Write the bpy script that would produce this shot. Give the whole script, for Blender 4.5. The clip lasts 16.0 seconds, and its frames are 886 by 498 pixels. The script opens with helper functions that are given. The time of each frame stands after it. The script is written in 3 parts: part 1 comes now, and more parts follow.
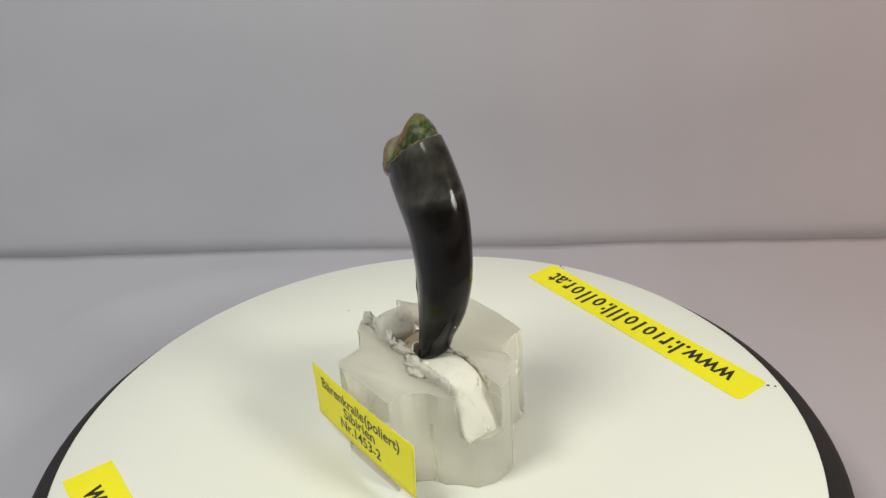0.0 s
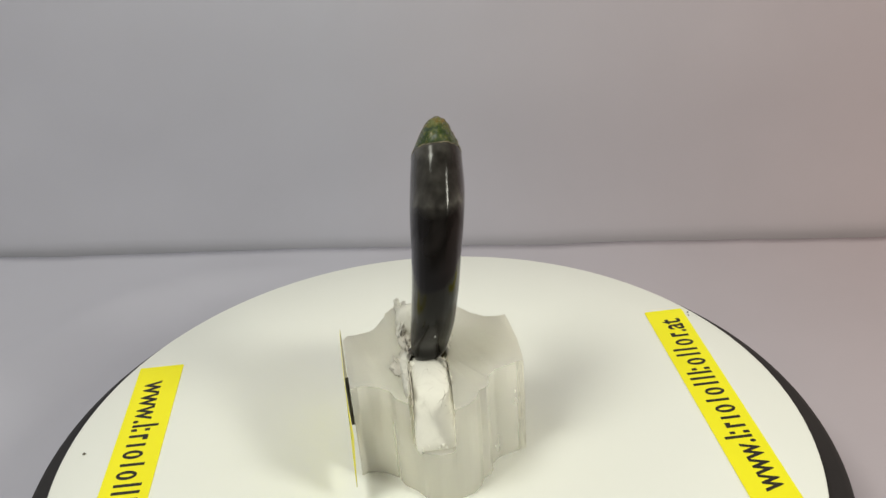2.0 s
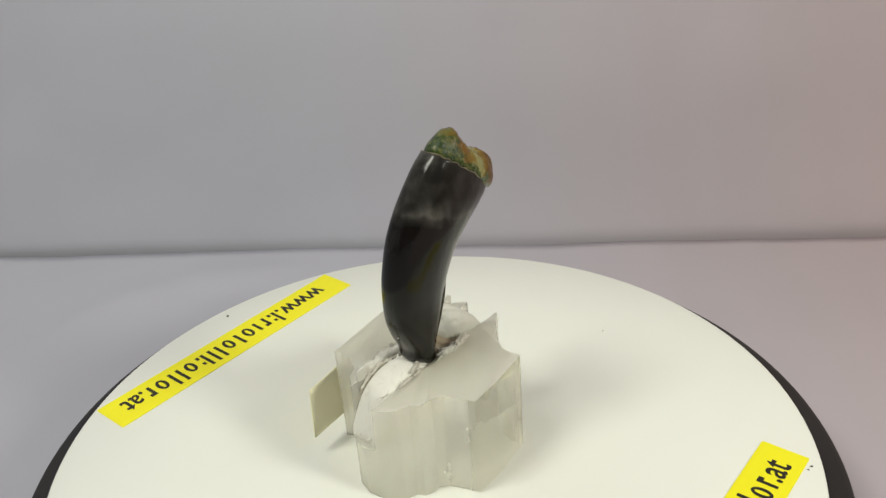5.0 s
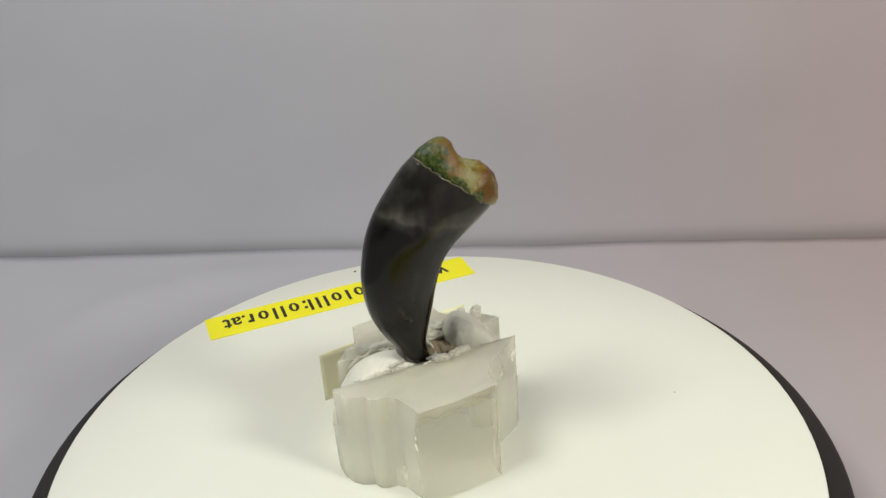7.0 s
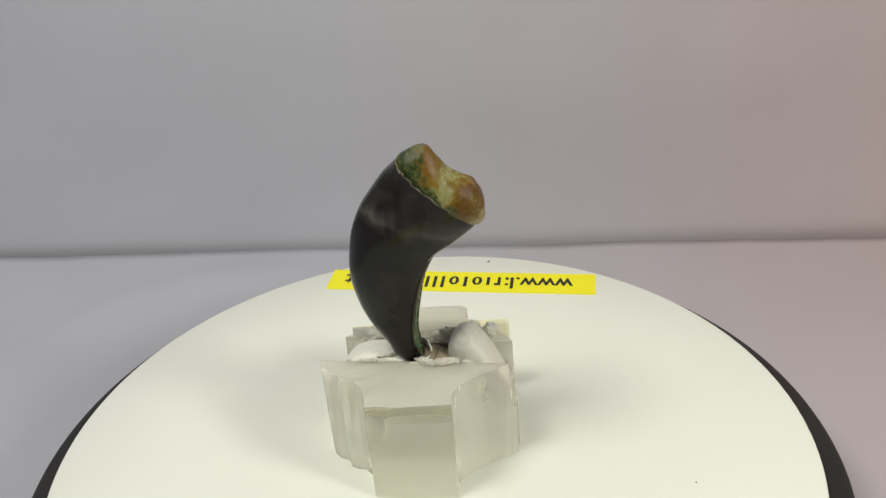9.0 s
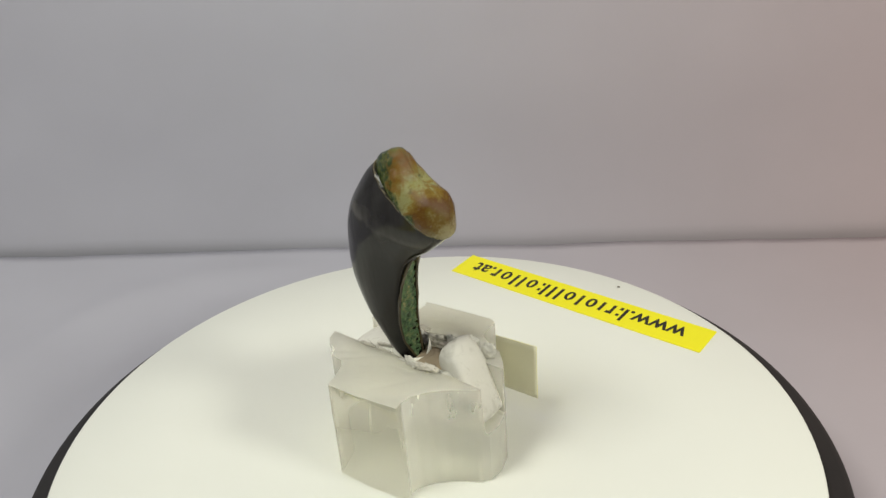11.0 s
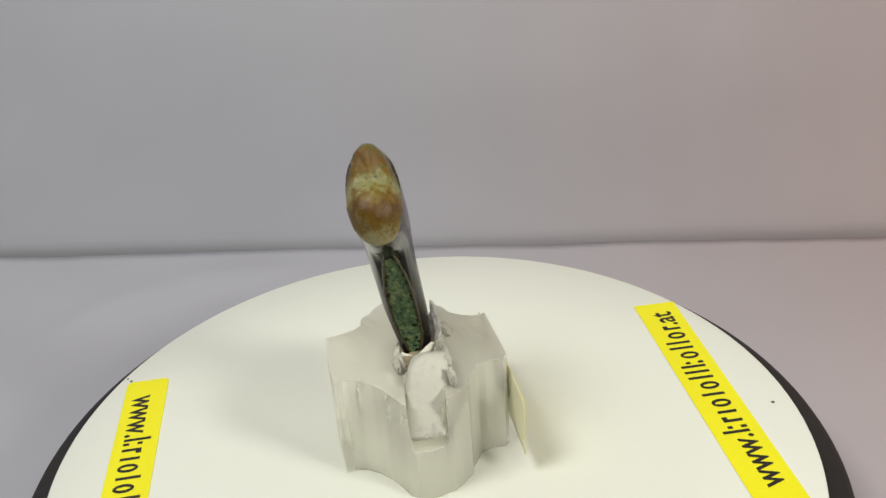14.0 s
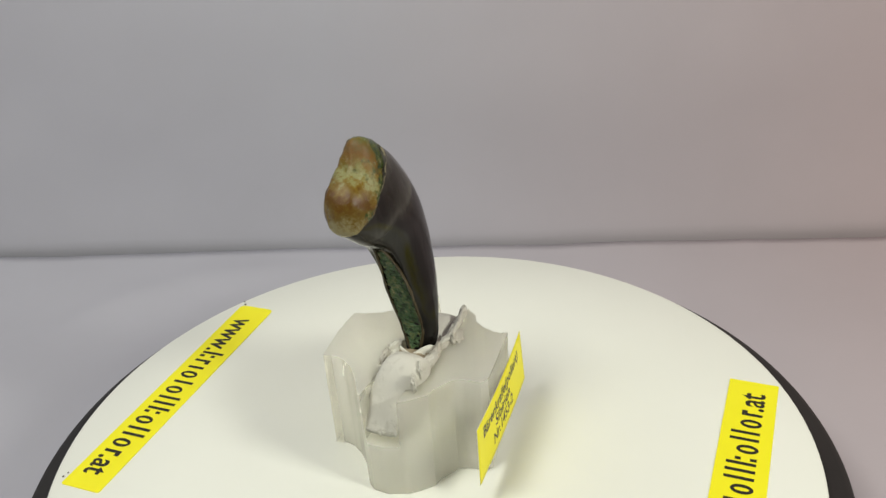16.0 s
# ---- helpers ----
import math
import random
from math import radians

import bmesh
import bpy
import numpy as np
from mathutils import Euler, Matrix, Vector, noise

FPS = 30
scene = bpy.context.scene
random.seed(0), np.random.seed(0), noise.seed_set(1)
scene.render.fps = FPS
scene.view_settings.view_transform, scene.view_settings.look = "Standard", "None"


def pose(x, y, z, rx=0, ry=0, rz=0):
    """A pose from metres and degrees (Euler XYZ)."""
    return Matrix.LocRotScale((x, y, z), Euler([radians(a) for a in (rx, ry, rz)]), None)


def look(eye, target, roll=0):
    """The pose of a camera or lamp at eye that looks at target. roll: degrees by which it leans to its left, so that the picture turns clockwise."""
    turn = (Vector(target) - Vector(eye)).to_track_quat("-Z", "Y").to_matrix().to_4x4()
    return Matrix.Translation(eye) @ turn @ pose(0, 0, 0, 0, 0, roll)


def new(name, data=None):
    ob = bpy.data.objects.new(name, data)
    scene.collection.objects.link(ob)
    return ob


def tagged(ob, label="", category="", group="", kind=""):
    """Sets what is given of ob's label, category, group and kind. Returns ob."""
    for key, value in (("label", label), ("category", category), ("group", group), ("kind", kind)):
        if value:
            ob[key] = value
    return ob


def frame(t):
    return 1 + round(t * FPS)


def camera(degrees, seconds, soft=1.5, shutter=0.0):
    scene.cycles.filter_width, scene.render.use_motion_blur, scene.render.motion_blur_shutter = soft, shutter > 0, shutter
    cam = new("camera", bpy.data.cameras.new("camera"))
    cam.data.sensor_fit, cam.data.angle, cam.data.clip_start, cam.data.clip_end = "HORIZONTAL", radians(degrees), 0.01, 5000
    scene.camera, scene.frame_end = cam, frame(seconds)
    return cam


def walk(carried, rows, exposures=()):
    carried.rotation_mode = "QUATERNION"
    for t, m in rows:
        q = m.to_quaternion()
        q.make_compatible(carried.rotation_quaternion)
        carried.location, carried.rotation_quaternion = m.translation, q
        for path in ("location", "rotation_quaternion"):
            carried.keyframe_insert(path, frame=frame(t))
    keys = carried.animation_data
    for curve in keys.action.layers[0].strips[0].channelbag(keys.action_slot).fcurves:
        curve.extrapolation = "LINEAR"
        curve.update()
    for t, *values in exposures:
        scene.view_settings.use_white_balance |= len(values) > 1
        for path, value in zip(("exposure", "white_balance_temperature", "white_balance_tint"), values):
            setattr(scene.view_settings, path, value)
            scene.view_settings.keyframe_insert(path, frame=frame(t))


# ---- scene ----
cam = camera(52.33, 16.0, soft=1.4)
EYE = (0.0, -0.17257, 0.14581)
AIM = (EYE[0] + 0.03165, EYE[1] + 0.87649, EYE[2] - 0.48039)
VIEW = look(EYE, AIM, -3.902)
walk(cam, [(0.0, VIEW), (16.0, VIEW)], exposures=[(0.0, -0.02), (0.9, 0.03), (16.0, 0.03)])

# ---- light: a dim room outside a cloth photo tent, two softboxes under its roof ----
world = bpy.data.worlds.new("room")
scene.world = world
world.use_nodes = True
world.node_tree.nodes["Background"].inputs[0].default_value = (0.80, 0.78, 0.80, 1)
world.node_tree.nodes["Background"].inputs[1].default_value = 0.12


def softbox(name, eye, target, sx, sy, watts, colour):
    data = bpy.data.lights.new(name, "AREA")
    data.shape, data.size, data.size_y = "RECTANGLE", sx, sy
    data.energy, data.color = watts, colour
    ob = new(name, data)
    ob.matrix_world = look(eye, target)
    return ob


softbox("softbox_lamp_left", (-0.27, -0.14, 0.58), (0.0, 0.02, 0.02), 0.20, 0.20, 2.36, (0.985, 0.98, 0.875))
softbox("softbox_lamp_right", (0.40, -0.29, 0.33), (0.0, 0.03, 0.03), 0.13, 0.13, 1.82, (0.985, 0.98, 0.855))

# ---- materials ----


def material(name):
    m = bpy.data.materials.new(name)
    m.use_nodes = True
    return m, m.node_tree.nodes, m.node_tree.links, m.node_tree.nodes["Principled BSDF"]


def noise_node(nodes, links, scale, detail=4.0, rough=0.55, coords="Object", stretch=None, distortion=0.0):
    tex = nodes.new("ShaderNodeTexNoise")
    tex.inputs["Scale"].default_value = scale
    tex.inputs["Detail"].default_value = detail
    tex.inputs["Roughness"].default_value = rough
    tex.inputs["Distortion"].default_value = distortion
    co = nodes.new("ShaderNodeTexCoord")
    if stretch:
        mp = nodes.new("ShaderNodeMapping")
        mp.inputs["Scale"].default_value = stretch
        links.new(co.outputs[coords], mp.inputs[0])
        links.new(mp.outputs[0], tex.inputs["Vector"])
    else:
        links.new(co.outputs[coords], tex.inputs["Vector"])
    return tex


def ramp(nodes, links, source, stops):
    r = nodes.new("ShaderNodeValToRGB")
    while len(r.color_ramp.elements) < len(stops):
        r.color_ramp.elements.new(0.5)
    for e, (p, c) in zip(r.color_ramp.elements, stops):
        e.position, e.color = p, (*c, 1)
    links.new(source, r.inputs[0])
    return r


def bump(nodes, links, bsdf, height, strength, distance):
    b = nodes.new("ShaderNodeBump")
    b.inputs["Strength"].default_value = strength
    b.inputs["Distance"].default_value = distance
    links.new(height, b.inputs["Height"])
    links.new(b.outputs[0], bsdf.inputs["Normal"])
    return b


def dot_along(nodes, links, point, direction, scale):
    """0 at the point, growing by 1 for each scale metres along the direction, in the object's space."""
    co = nodes.new("ShaderNodeTexCoord")
    sub = nodes.new("ShaderNodeVectorMath")
    sub.operation = "SUBTRACT"
    sub.inputs[1].default_value = point
    links.new(co.outputs["Object"], sub.inputs[0])
    dot = nodes.new("ShaderNodeVectorMath")
    dot.operation = "DOT_PRODUCT"
    dot.inputs[1].default_value = Vector(direction).normalized() / scale
    links.new(sub.outputs[0], dot.inputs[0])
    return dot.outputs["Value"]


def math_node(nodes, links, op, a, b):
    m = nodes.new("ShaderNodeMath")
    m.operation = op
    for k, v in enumerate((a, b)):
        if isinstance(v, (int, float)):
            m.inputs[k].default_value = v
        else:
            links.new(v, m.inputs[k])
    return m.outputs[0]


def simple(name, stops, scale, roughness, bump_scale=0.0, bump_strength=0.3, bump_distance=0.0002, metallic=0.0, stretch=None, detail=5.0):
    m, nodes, links, bsdf = material(name)
    tex = noise_node(nodes, links, scale, detail, stretch=stretch)
    r = ramp(nodes, links, tex.outputs["Fac"], stops)
    links.new(r.outputs[0], bsdf.inputs["Base Color"])
    bsdf.inputs["Roughness"].default_value = roughness
    bsdf.inputs["Metallic"].default_value = metallic
    if bump_scale:
        t2 = noise_node(nodes, links, bump_scale, 6.0, 0.6, stretch=stretch)
        bump(nodes, links, bsdf, t2.outputs["Fac"], bump_strength, bump_distance)
    return m


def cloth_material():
    """Grey mauve tent cloth with a fine weave; a warm cast of light towards +x is put into its colour."""
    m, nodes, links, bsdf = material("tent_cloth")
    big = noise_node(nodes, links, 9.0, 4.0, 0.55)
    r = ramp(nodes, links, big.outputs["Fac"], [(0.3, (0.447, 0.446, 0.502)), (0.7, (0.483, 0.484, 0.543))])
    # the warm, dimmer light on the +x side, painted into the cloth
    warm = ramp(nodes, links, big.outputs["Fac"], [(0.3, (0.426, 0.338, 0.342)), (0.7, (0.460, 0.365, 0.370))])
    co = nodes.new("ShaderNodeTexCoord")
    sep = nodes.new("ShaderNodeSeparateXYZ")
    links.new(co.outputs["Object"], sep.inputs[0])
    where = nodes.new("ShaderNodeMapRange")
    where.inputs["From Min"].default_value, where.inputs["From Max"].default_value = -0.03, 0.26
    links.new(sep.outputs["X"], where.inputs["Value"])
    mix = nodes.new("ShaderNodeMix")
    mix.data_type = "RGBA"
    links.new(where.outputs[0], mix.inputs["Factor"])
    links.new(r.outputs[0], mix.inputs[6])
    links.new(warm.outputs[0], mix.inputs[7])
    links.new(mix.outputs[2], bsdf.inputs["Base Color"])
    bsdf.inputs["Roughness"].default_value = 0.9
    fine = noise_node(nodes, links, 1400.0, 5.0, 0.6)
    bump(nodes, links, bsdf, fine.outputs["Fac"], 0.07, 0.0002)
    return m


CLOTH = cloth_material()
WHITE = simple("white_plastic", [(0.3, (0.818, 0.838, 0.770)), (0.7, (0.846, 0.866, 0.798))], 14.0, 0.42, 900.0, 0.05, 0.0001)
BLACK = simple("black_plastic", [(0.3, (0.008, 0.007, 0.007)), (0.7, (0.013, 0.011, 0.010))], 60.0, 0.62, 2500.0, 0.10, 0.0001)
YELLOW = simple("yellow_tape", [(0.3, (0.90, 0.835, 0.006)), (0.7, (0.94, 0.875, 0.010))], 40.0, 0.35, 700.0, 0.04, 0.0001)
PAPER = simple("tag_yellow", [(0.3, (0.90, 0.835, 0.008)), (0.7, (0.94, 0.875, 0.014))], 60.0, 0.5, 900.0, 0.05, 0.0001)
PALE = simple("tag_back", [(0.3, (0.78, 0.76, 0.55)), (0.7, (0.83, 0.81, 0.61))], 90.0, 0.6, 900.0, 0.05, 0.0001)
PAPER_WHITE = simple("pale_dust", [(0.3, (0.60, 0.60, 0.56)), (0.7, (0.72, 0.72, 0.68))], 900.0, 0.8)
INK = simple("black_ink", [(0.3, (0.012, 0.011, 0.008)), (0.7, (0.02, 0.018, 0.012))], 200.0, 0.4)
CRUMB = simple("crumb", [(0.3, (0.10, 0.09, 0.07)), (0.7, (0.20, 0.18, 0.14))], 900.0, 0.8)

# ---- mesh helpers ----
MM = 0.001


def link_mesh(name, bm, mats, parent=None, smooth=True):
    me = bpy.data.meshes.new(name)
    bmesh.ops.recalc_face_normals(bm, faces=bm.faces)
    bm.to_mesh(me)
    bm.free()
    for m in (mats if isinstance(mats, (list, tuple)) else [mats]):
        me.materials.append(m)
    for p in me.polygons:
        p.use_smooth = smooth
    ob = new(name, me)
    if parent:
        ob.parent = parent
    return ob


def part(name, bm, mats, parent, label="", smooth=True):
    ob = link_mesh(name, bm, mats, parent, smooth)
    if label:
        tagged(ob, label)
    return ob


def lathe(profile, steps=160, closed=True):
    bm = bmesh.new()
    rings = []
    for r, z in profile:
        rings.append([bm.verts.new((r * math.cos(2 * math.pi * k / steps), r * math.sin(2 * math.pi * k / steps), z)) for k in range(steps)])
    for a, b in zip(rings, rings[1:]):
        for k in range(steps):
            bm.faces.new((a[k], a[(k + 1) % steps], b[(k + 1) % steps], b[k]))
    if closed:
        bm.faces.new(rings[0])
        bm.faces.new(rings[-1])
    return bm


def loft(rings, cap=True):
    """A closed skin over rings of equally many points."""
    bm = bmesh.new()
    rows = [[bm.verts.new(p) for p in ring] for ring in rings]
    n = len(rows[0])
    for a, b in zip(rows, rows[1:]):
        for k in range(n):
            bm.faces.new((a[k], a[(k + 1) % n], b[(k + 1) % n], b[k]))
    if cap:
        for row in (rows[0], rows[-1]):
            c = bm.verts.new(sum((v.co for v in row), Vector()) / n)
            for k in range(n):
                bm.faces.new((row[k], row[(k + 1) % n], c))
    return bm


def spline(points, n):
    """n points evenly along a smooth curve through the given ones (any number of columns)."""
    P = np.array(points, float)
    Q = np.vstack([2 * P[0] - P[1], P, 2 * P[-1] - P[-2]])
    out = []
    for u in np.linspace(0, len(P) - 1 - 1e-9, n):
        i, f = int(u), u - int(u)
        a, b, c, d = Q[i], Q[i + 1], Q[i + 2], Q[i + 3]
        out.append(0.5 * (2 * b + (c - a) * f + (2 * a - 5 * b + 4 * c - d) * f * f + (3 * b - a - 3 * c + d) * f ** 3))
    return np.array(out)


# ---- the tent ----
FLOOR_Z = -0.035


def sheet(name, corners, nu, nv, depth, wave, thick=0.002, shape=None, grade=1.0):
    """A cloth panel between four corners with soft creases and a real thickness."""
    c = [Vector(p) for p in corners]
    normal = (c[1] - c[0]).cross(c[3] - c[0]).normalized()
    bm = bmesh.new()
    layers = []
    for off in (0.0, -thick):
        grid = []
        for j in range(nv + 1):
            row = []
            for i in range(nu + 1):
                u, v = i / nu, (j / nv) ** grade
                p = c[0].lerp(c[1], u).lerp(c[3].lerp(c[2], u), v)
                d = depth * noise.fractal(p * wave, 1.0, 2.0, 3)
                d += shape(p) if shape else 0.0
                row.append(bm.verts.new(p + normal * (d + off)))
            grid.append(row)
        layers.append(grid)
    for grid in layers:
        for j in range(nv):
            for i in range(nu):
                bm.faces.new((grid[j][i], grid[j][i + 1], grid[j + 1][i + 1], grid[j + 1][i]))
    f, b = layers
    for j in range(nv):
        for i in (0, nu):
            bm.faces.new((f[j][i], f[j + 1][i], b[j + 1][i], b[j][i]))
    for i in range(nu):
        for j in (0, nv):
            bm.faces.new((f[j][i], f[j][i + 1], b[j][i + 1], b[j][i]))
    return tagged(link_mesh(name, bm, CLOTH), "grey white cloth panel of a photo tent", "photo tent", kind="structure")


def back_y(x):
    return 0.1610 - 0.128 * x


FOLD = [Vector(p) for p in ((-0.150, 0.095, 0), (-0.129, 0.127, 0), (-0.114, 0.141, 0), (-0.090, 0.150, 0), (-0.055, 0.150, 0))]


def floor_fold(p):
    """A soft crease that curves across the floor cloth behind the turntable."""
    q = Vector((p.x, p.y, 0))
    d = min((q - a.lerp(b, k / 6)).length for a, b in zip(FOLD, FOLD[1:]) for k in range(7))
    return 0.0011 * math.exp(-(d / 0.007) ** 2)


def tucked(p):
    """The back cloth sweeps forward to its foot and tucks in behind the floor's edge."""
    return 0.0105 * math.exp(-max(0.0, p.z - FLOOR_Z) / 0.030) - 0.0010 * math.exp(-max(0.0, p.z - FLOOR_Z + 0.0090) / 0.008)


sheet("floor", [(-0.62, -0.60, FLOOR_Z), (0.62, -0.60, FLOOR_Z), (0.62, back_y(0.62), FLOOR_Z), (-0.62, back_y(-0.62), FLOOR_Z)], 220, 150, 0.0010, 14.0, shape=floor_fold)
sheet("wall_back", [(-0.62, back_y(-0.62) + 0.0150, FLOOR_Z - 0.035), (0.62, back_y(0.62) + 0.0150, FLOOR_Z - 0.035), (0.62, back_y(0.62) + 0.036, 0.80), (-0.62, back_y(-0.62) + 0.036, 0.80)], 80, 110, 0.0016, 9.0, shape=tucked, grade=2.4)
# unseen sheet, added below the floor only to keep out light from underneath
sheet("underlay_light_stop", [(-0.62, -0.60, FLOOR_Z - 0.03), (0.62, -0.60, FLOOR_Z - 0.03), (0.62, 0.30, FLOOR_Z - 0.03), (-0.62, 0.30, FLOOR_Z - 0.03)], 20, 20, 0.001, 6.0)
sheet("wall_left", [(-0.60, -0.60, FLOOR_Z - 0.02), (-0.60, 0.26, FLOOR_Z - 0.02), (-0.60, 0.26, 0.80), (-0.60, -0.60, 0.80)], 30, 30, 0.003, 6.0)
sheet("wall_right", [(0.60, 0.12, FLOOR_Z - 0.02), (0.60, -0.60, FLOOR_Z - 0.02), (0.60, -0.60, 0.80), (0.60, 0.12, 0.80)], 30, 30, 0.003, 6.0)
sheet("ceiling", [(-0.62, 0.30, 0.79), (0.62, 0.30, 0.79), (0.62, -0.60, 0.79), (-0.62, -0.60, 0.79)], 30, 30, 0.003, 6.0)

# ---- turntable ----
turntable = tagged(new("turntable"), "round black turntable with a glossy white platter on the cloth floor", "turntable")
turntable.location = (0, -0.0014, FLOOR_Z)
Z = -FLOOR_Z
base = part("base", lathe([(0.080, 0.000), (0.0960, 0.000), (0.0966, 0.002), (0.0974, 0.020), (0.0977, Z - 0.0076), (0.0976, Z - 0.0062), (0.0970, Z - 0.0053), (0.0955, Z - 0.0046), (0.0925, Z - 0.0036), (0.0900, Z - 0.0026), (0.060, Z - 0.0026)]), BLACK, turntable, "matt black plastic housing")
platter = part("platter", lathe([(0.040, Z - 0.0022), (0.0895, Z - 0.0022), (0.0904, Z - 0.0018), (0.0907, Z - 0.0010), (0.0905, Z - 0.0003), (0.0900, Z), (0.060, Z), (0.030, Z), (0.008, Z)]), WHITE, turntable, "white plastic rotating platter")

# ---- lettering ----


def text_bm(body, size=1.0):
    """The outline of a line of type as a mesh, its first letter at the origin; returns it with its width."""
    cu = bpy.data.curves.new("type", "FONT")
    cu.body, cu.size, cu.extrude = body, size, 0.0
    cu.resolution_u = 4
    cu.offset = 0.016
    ob = new("type", cu)
    dg = bpy.context.evaluated_depsgraph_get()
    me = bpy.data.meshes.new_from_object(ob.evaluated_get(dg))
    bm = bmesh.new()
    bm.from_mesh(me)
    bpy.data.objects.remove(ob)
    bpy.data.curves.remove(cu)
    bpy.data.meshes.remove(me)
    xs = [v.co.x for v in bm.verts]
    return bm, min(xs), max(xs)


def add_box(bm, x0, y0, x1, y1, z=0.0):
    vs = [bm.verts.new((x, y, z)) for x, y in ((x0, y0), (x1, y0), (x1, y1), (x0, y1))]
    bm.faces.new(vs)


def place_text(bm, body, x0, x1, y, height):
    t, a, b = text_bm(body)
    s = (x1 - x0) / (b - a)
    vmap = {}
    for v in t.verts:
        vmap[v] = bm.verts.new((x0 + (v.co.x - a) * s, y + v.co.y * height, 0.0))
    for f in t.faces:
        bm.faces.new([vmap[v] for v in f.verts])
    t.free()


def add_ring(bm, cx, cy, rx, ry, stroke, steps=28):
    rows = []
    for k in range(steps):
        c, e = math.cos(2 * math.pi * k / steps), math.sin(2 * math.pi * k / steps)
        rows.append((bm.verts.new((cx + rx * c, cy + ry * e, 0)), bm.verts.new((cx + (rx - stroke) * c, cy + (ry - 0.85 * stroke) * e, 0))))
    for (a, b), (c, d) in zip(rows, rows[1:] + rows[:1]):
        bm.faces.new((a, c, d, b))


def address_bm(x0, x1, y, h):
    """Lower-case type on a tape: the ends are lettered, the shop's name is plain bars and rings of the same size."""
    bm = bmesh.new()
    w = x1 - x0
    place_text(bm, "www.", x0, x0 + 0.245 * w, y, h)
    place_text(bm, ".at", x1 - 0.095 * w, x1, y, h)
    # plain shapes: A tall bar with two dots, B short bar with a dot, C tall bar, D ring, E middling bar, F short bar
    kinds = {"A": (0.72, 0.036), "B": (0.52, 0.027), "C": (0.72, 0.015), "D": (0.52, 0.043), "E": (0.64, 0.019), "F": (0.52, 0.015)}
    order = "ABFDEDCCADCCDB"
    total = sum(kinds[c][1] for c in order)
    gap = (0.645 - total) / (len(order) - 1)
    u = 0.255
    for c in order:
        hh, ww = kinds[c]
        a, e, st = x0 + u * w, x0 + (u + ww) * w, 0.0135 * w
        mid = (a + e) / 2
        if c in "CEF":
            add_box(bm, mid - st / 2, y, mid + st / 2, y + hh * h)
        elif c == "D":
            add_ring(bm, mid, y + 0.255 * h, (e - a) / 2, 0.27 * h, st)
        else:
            add_box(bm, a, y, a + st, y + hh * h)
            add_box(bm, e - st, y + 0.38 * h, e, y + 0.52 * h)
            if c == "A":
                add_box(bm, e - st, y, e, y + 0.16 * h)
        u += ww + gap
    return bm


def tape_bm(length, width, r0, r1, thick):
    """A flat strip centred on the origin; r0, r1: how far its corners are rounded at the start and the end."""
    out = []
    for cx, cy, a0, r in ((length / 2, -width / 2, -90, r1), (length / 2, width / 2, 0, r1), (-length / 2, width / 2, 90, r0), (-length / 2, -width / 2, 180, r0)):
        for k in range(5):
            a = radians(a0 + 22.5 * k)
            out.append((cx - math.copysign(r, cx) + r * math.cos(a), cy - math.copysign(r, cy) + r * math.sin(a)))
    bm = bmesh.new()
    lo = [bm.verts.new((x, y, 0)) for x, y in out]
    hi = [bm.verts.new((x, y, thick)) for x, y in out]
    bm.faces.new(lo)
    bm.faces.new(hi)
    for k in range(len(out)):
        bm.faces.new((lo[k], lo[(k + 1) % len(out)], hi[(k + 1) % len(out)], hi[k]))
    return bm


def tape(x, y, turn, length, width, r0, r1, label):
    ob = new("label_tape")
    part("strip", tape_bm(length, width, r0, r1, 0.00014), YELLOW, ob, smooth=False)
    t = part("lettering", address_bm(-length / 2 + 0.0068, length / 2 - 0.0048, -0.0030, 0.0092), INK, ob, "black printed type", smooth=False)
    t.location.z = 0.00019
    tagged(ob, label, "label", "tapes on the platter")
    return ob, pose(x, y, 0.00004, 0, 0, turn)


riders = []
mounted = []
riders.append(tape(0.0609, 0.0391, math.degrees(math.atan2(68.6, -42.7)), 0.0812, 0.0110, 0.0014, 0.0006, "yellow printed label tape with worn corners on the white platter"))
riders.append(tape(-0.0613, -0.0382, math.degrees(math.atan2(-71.8, 42.9)), 0.0840, 0.0119, 0.0003, 0.0003, "yellow printed label tape with sharp corners on the white platter"))

# ---- block ----
OUTLINE = [(23.7, 3.6), (19.3, 10.8), (13.0, 19.0), (11.0, 17.2), (8.6, 16.4), (5.0, 16.7), (1.5, 17.8), (-1.5, 19.2), (-4.6, 21.0), (-7.0, 21.2), (-10.0, 19.6), (-13.4, 16.0), (-14.3, 13.2), (-15.2, 9.8), (-14.5, 8.0), (-14.5, 2.6),
           (-15.8, 0.7), (-17.6, -0.7), (-19.3, -1.6), (-19.3, -3.7), (-8.3, -19.0), (-7.4, -17.6), (-5.4, -16.6), (-2.6, -16.2), (0.2, -16.5), (2.6, -18.2), (6.0, -18.8), (9.5, -20.2), (13.4, -19.4), (16.6, -17.0), (18.3, -14.6), (18.9, -12.2), (18.5, -9.5), (19.5, -8.0), (19.3, -6.2), (18.4, -4.4), (18.9, -1.9), (20.6, 0.2), (22.0, 1.9)]
SLOT_DIR = Vector((0.486, -0.874, 0))
SLOT_SIDE = Vector((0.874, 0.486, 0))


def slot_point(d, s, z):
    """Millimetres along the slot, across it and up, to metres on the platter."""
    p = SLOT_DIR * d + SLOT_SIDE * (s + 1.0)
    return Vector((p.x * MM, p.y * MM, z * MM))


def block_top(x, y):
    return 25.6 + 0.028 * y


